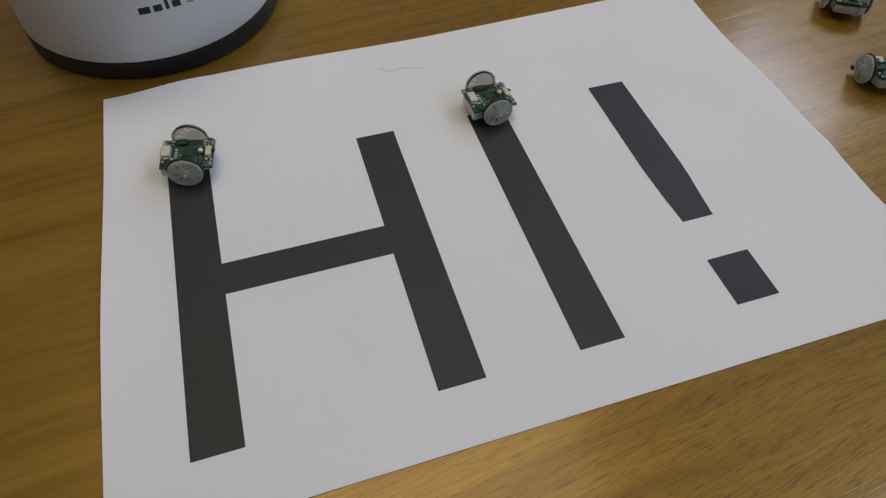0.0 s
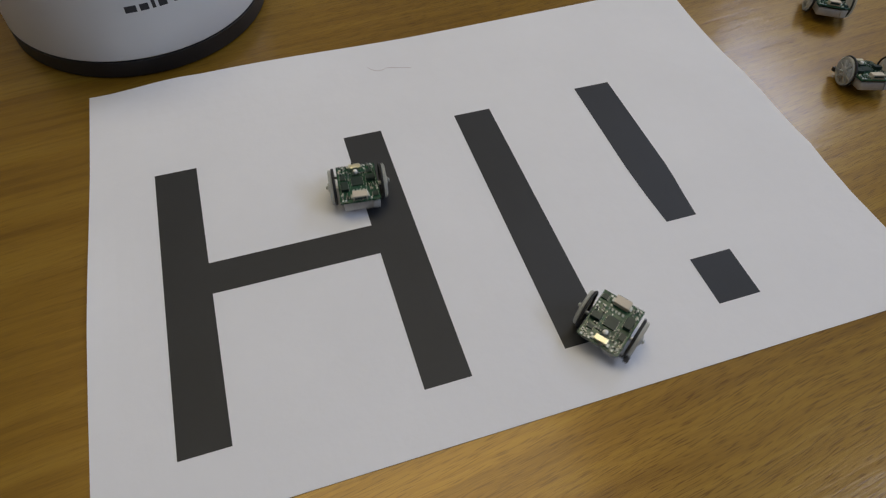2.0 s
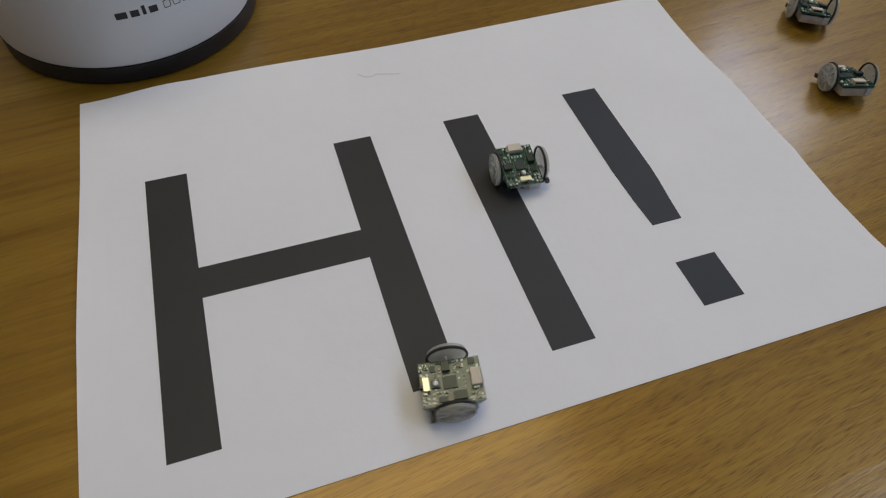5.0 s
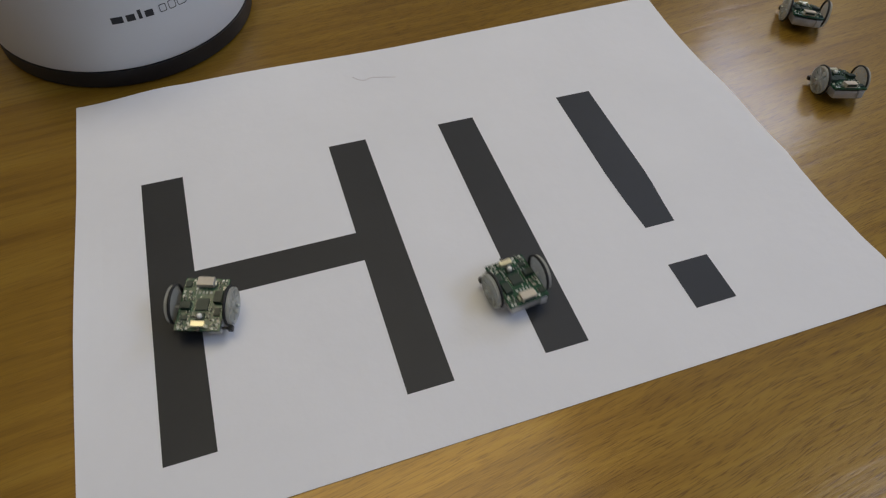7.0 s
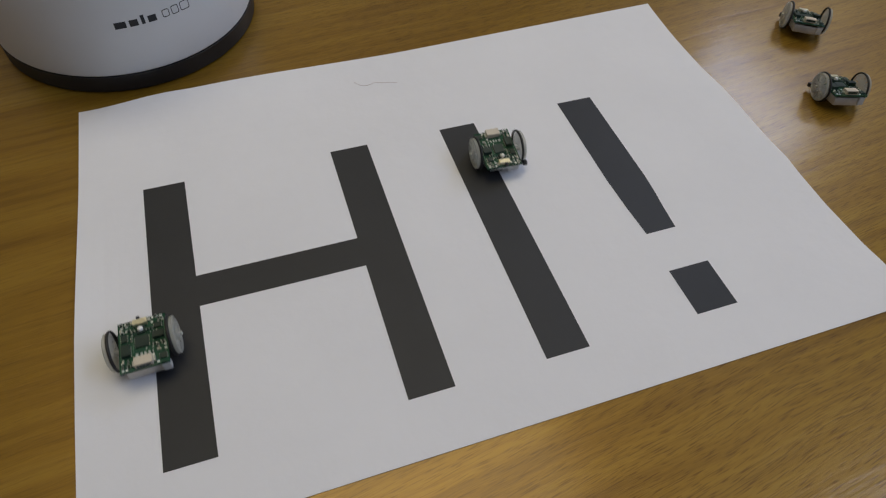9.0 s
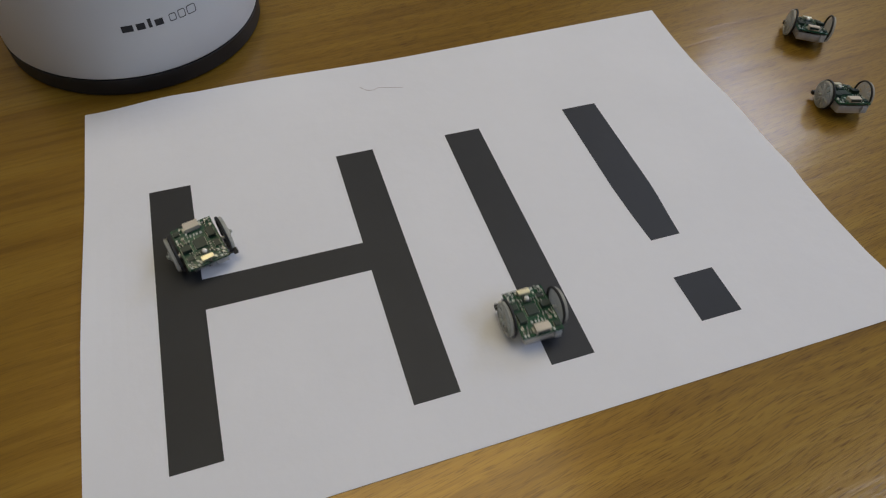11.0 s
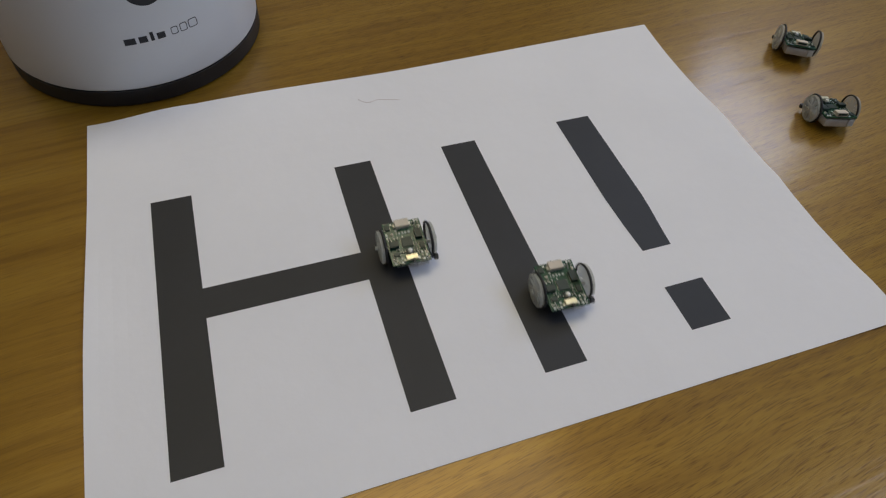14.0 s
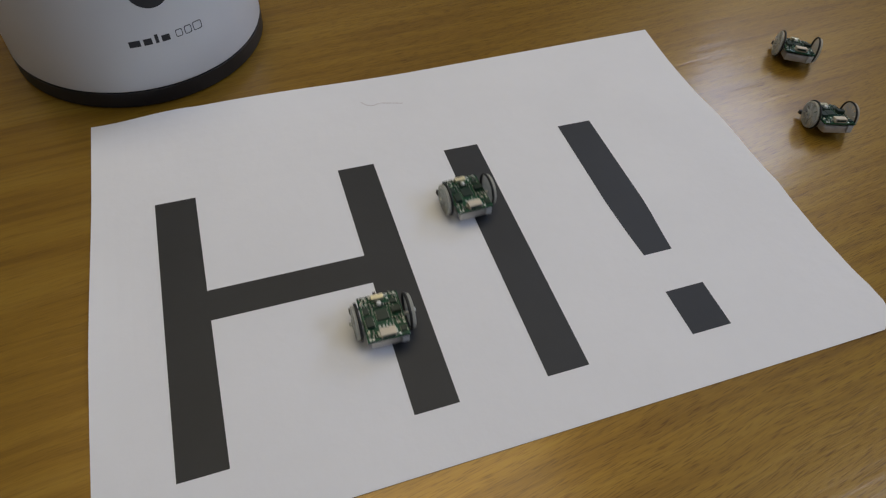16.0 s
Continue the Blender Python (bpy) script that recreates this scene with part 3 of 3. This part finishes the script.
    # wheels
    for s in (-1, 1):
        bm = bmesh.new()
        wheel_disc(bm)
        if s < 0:
            bmesh.ops.transform(bm, matrix=pose(0, 0, 0, 0, 0, 180), verts=bm.verts)
        w = smooth_by_angle(part("wheel", bm, M_WHEEL, r, "translucent grey spoked wheel", at=pose(0, s * TRACK, AXLE)))
        bm = bmesh.new()
        ring = [(0.0069 + 0.00042 * math.cos(a), -0.0011 + 0.00055 * math.sin(a)) for a in (2 * math.pi * k / 10 for k in range(10))]
        lathe(bm, ring, 44, pose(0, 0, 0, -90 if s > 0 else 90), close=True)
        part("tyre", bm, M_RUBBER, w, "black rubber ring", smooth=True)
        for k in range(10):
            bm = bmesh.new()
            box(bm, 0.0039, s * 0.0002, 0, 0.0036, 0.0006, 0.0006, 0.0001, pose(0, 0, 0, 0, 36 * k + 18, 0))
            part("spoke", bm, M_WHEEL, w)
        bm = bmesh.new()
        lathe(bm, ((0, 0.0014), (0.0007, 0.0014), (0.0007, 0.0022), (0, 0.0023)), 12, pose(0, 0, 0, -90 if s > 0 else 90))
        part("hub", bm, M_SOLDER, w, smooth=True)
    return r


# rows of seconds, millimetres east and north on the sheet, and heading in degrees
H_ROBOT = [
    (0, 36.3, 146.5, -10), (0.2, 42.2, 142.1, -64), (0.5, 44, 121.2, -97), (0.7, 44.2, 107.8, -87),
    (1, 49.9, 95.9, -26), (1.2, 62.3, 94.3, -2), (1.5, 82.1, 93.8, -1), (1.7, 96.6, 91.5, 9),
    (2, 104.4, 109.5, 84), (2.2, 103.3, 119, 94), (2.5, 105.2, 139.6, 68), (2.7, 110.5, 141.1, 11),
    (3, 120.8, 142.7, -50), (3.2, 123.9, 123.6, -89), (3.5, 123.9, 106.6, -92), (3.7, 124.1, 94, -92),
    (4, 123.7, 72.8, -95), (4.2, 123.5, 56.1, -90), (4.47, 125.4, 37.4, -95), (4.77, 121.1, 21.6, -124),
    (4.97, 118.4, 17.2, -181), (5.27, 106.8, 22.1, -243), (5.57, 104.7, 42.8, -267), (5.77, 103.5, 56, -271),
    (6.05, 100.8, 71, -232), (6.3, 89.2, 77.9, -172), (6.5, 75.9, 77.8, -174), (6.7, 60.6, 77.9, -172),
    (7, 45.3, 72.0, -109), (7.2, 45.5, 56.5, -95), (7.3, 43.8, 48.3, -82), (7.5, 44.1, 35.6, -86), (7.7, 41.8, 22.9, -99),
    (8, 37.8, 18.9, -180), (8.2, 28.4, 18.9, -213), (8.5, 25.0, 35.7, -261), (8.7, 24.9, 46.3, -262),
    (9, 24.5, 64.4, -268), (9.2, 23.8, 77.5, -271), (9.5, 24.3, 100.1, -271), (9.8, 25.7, 122.8, -274),
    (10.02, 27.8, 139, -308), (10.25, 36.4, 146.6, -369), (10.45, 42.2, 142.1, -424), (10.75, 44, 121.2, -457),
    (10.95, 44.2, 107.8, -447), (11.3, 53.4, 95.6, -371), (11.5, 66.3, 94.0, -368), (11.7, 82.9, 93.1, -354),
    (12, 98.6, 95.0, -338), (12.2, 103.9, 104.3, -281), (12.5, 104.2, 128.7, -258), (12.7, 104.3, 139.9, -291),
    (13, 116, 146.4, -370), (13.2, 125.4, 141.9, -444), (13.5, 123.7, 126.4, -456), (13.7, 122.5, 107.8, -447),
    (14, 123.2, 87.4, -452), (14.2, 122.6, 71.7, -447), (14.5, 123.4, 51.3, -449), (14.7, 125.4, 37.4, -455),
    (15, 122.1, 22.1, -489), (15.2, 118.4, 17.2, -541), (15.5, 105.4, 23.5, -600), (15.8, 104.7, 42.8, -627),
    (16, 104.1, 58.2, -631),
]
I_ROBOT = [
    (0, 167.0, 144.4, 4), (0.2, 173.9, 139.3, -55), (0.5, 174.9, 123.2, -92), (0.7, 174.5, 107.3, -93),
    (1, 174.5, 88.4, -97), (1.2, 174.8, 71.2, -87), (1.5, 174.2, 49.0, -90), (1.7, 175.1, 33.9, -89),
    (2, 173.3, 22.2, -144), (2.2, 166.4, 20.1, -186), (2.5, 155.4, 27.4, -241), (2.7, 155.5, 38.2, -276),
    (3, 155.2, 66.8, -267), (3.2, 156, 82.2, -270), (3.5, 154.9, 109.0, -268), (3.7, 156.8, 125.3, -280),
    (4, 158.4, 140.8, -328), (4.2, 165.6, 145.3, -358), (4.37, 173.1, 147.9, -388), (4.67, 174.6, 122.7, -456),
    (4.87, 175.5, 108.4, -457), (5.17, 176.5, 90.8, -453), (5.37, 174.5, 74.3, -453), (5.67, 174.6, 50.4, -458),
    (5.87, 174.8, 35, -449), (6.17, 173.1, 21.2, -470), (6.3, 172.5, 17.6, -523), (6.5, 161.6, 19.7, -558),
    (6.7, 157.6, 23.9, -614), (7, 155.7, 48.1, -624), (7.2, 155.7, 64.9, -630), (7.5, 155.8, 91.4, -627),
    (7.7, 155.2, 106.8, -639), (8, 155.3, 131.4, -630), (8.2, 155.4, 141.4, -669), (8.5, 170.4, 146.1, -728),
    (8.7, 175.3, 138.8, -785), (9, 174.8, 117.3, -813), (9.2, 174.6, 102.9, -808), (9.4, 176.5, 90.8, -810),
    (9.58, 174.5, 74.4, -813), (9.86, 174.6, 50.5, -818), (10.05, 174.8, 35, -809), (10.33, 173, 20.1, -830),
    (10.41, 171.6, 17.6, -875), (10.51, 172.4, 20.3, -923), (10.79, 157.6, 23.4, -973), (10.98, 155.9, 36.5, -990),
    (11.3, 156, 61, -990), (11.5, 155.2, 78.4, -990), (11.7, 155.6, 94.3, -987), (12, 155.3, 121.0, -992),
    (12.2, 154.3, 138.8, -997), (12.5, 162.3, 145.4, -1089), (12.7, 173.1, 147.9, -1105), (13, 175.1, 125.4, -1175),
    (13.2, 175.5, 108.4, -1177), (13.5, 175.7, 91.2, -1178), (13.7, 174.5, 74.3, -1173), (14, 175.3, 50.3, -1173),
    (14.2, 174.8, 35, -1169), (14.5, 174.5, 20.1, -1189), (14.6, 171.6, 17.6, -1235), (14.7, 172.4, 20.3, -1283),
    (15, 157.6, 23.4, -1333), (15.2, 155.2, 36, -1350), (15.5, 155.0, 64.2, -1348), (15.8, 155.4, 88.8, -1343),
    (16, 155.4, 107.9, -1348),
]


def robot_pose(x, y, heading):
    return pose(x * MM, y * MM, lift(x * MM, y * MM) * 0.6, 0, 0, heading)


room()
table()
printed_sheet()
loose_thread()
round_box()
line_robot = robot()
tagged(line_robot, "green two-wheeled micro robot driving along the printed H", "robot", "micro robots")
second_robot = copy_thing(line_robot, robot_pose(*I_ROBOT[0][1:]))
tagged(second_robot, "green two-wheeled micro robot driving along the printed I")


def parked_pose(x, y, heading):
    """At rest a robot leans on its nose about the wheel axle."""
    return pose(x, y, TABLE_Z + AXLE, 0, 0, heading) @ pose(0, 0, 0, 0, 9) @ pose(0, 0, -AXLE)


PARKED = "parked green two-wheeled micro robot standing on bare wood"
tagged(copy_thing(line_robot, parked_pose(0.3764, 0.1652, 57)), PARKED)
tagged(copy_thing(line_robot, parked_pose(0.3552, 0.1106, 73)), PARKED)


def drive(thing, rows):
    """Keys a robot along its rows, and rolls its wheels by the way that each one goes."""
    walk(thing, [(t, robot_pose(x, y, a)) for t, x, y, a in rows])
    wheels = sorted((o for o in thing.children if o.name.startswith("wheel")), key=lambda o: o.location.y)
    ts, xs, ys, hs = (np.array(c, float) for c in zip(*rows))
    angles = [0.0, 0.0]
    turns = {w: [(0.0, pose(0, w.location.y, AXLE))] for w in wheels}
    for k in range(1, 161):
        t0, t1 = (k - 1) / 10, k / 10
        (x0, x1), (y0, y1), (h0, h1) = (np.interp((t0, t1), ts, v) for v in (xs, ys, hs))
        mid = radians((h0 + h1) / 2)
        ahead = (x1 - x0) * math.cos(mid) + (y1 - y0) * math.sin(mid)
        for n, w in enumerate(wheels):
            go = (ahead - radians(h1 - h0) * w.location.y / MM) / (WHEEL_R / MM)
            angles[n] += max(-80.0, min(80.0, math.degrees(go)))
            turns[w].append((t1, pose(0, w.location.y, AXLE) @ pose(0, 0, 0, 0, angles[n], 0)))
    for w in wheels:
        walk(w, turns[w])


def motions():
    drive(line_robot, H_ROBOT)
    drive(second_robot, I_ROBOT)


motions()
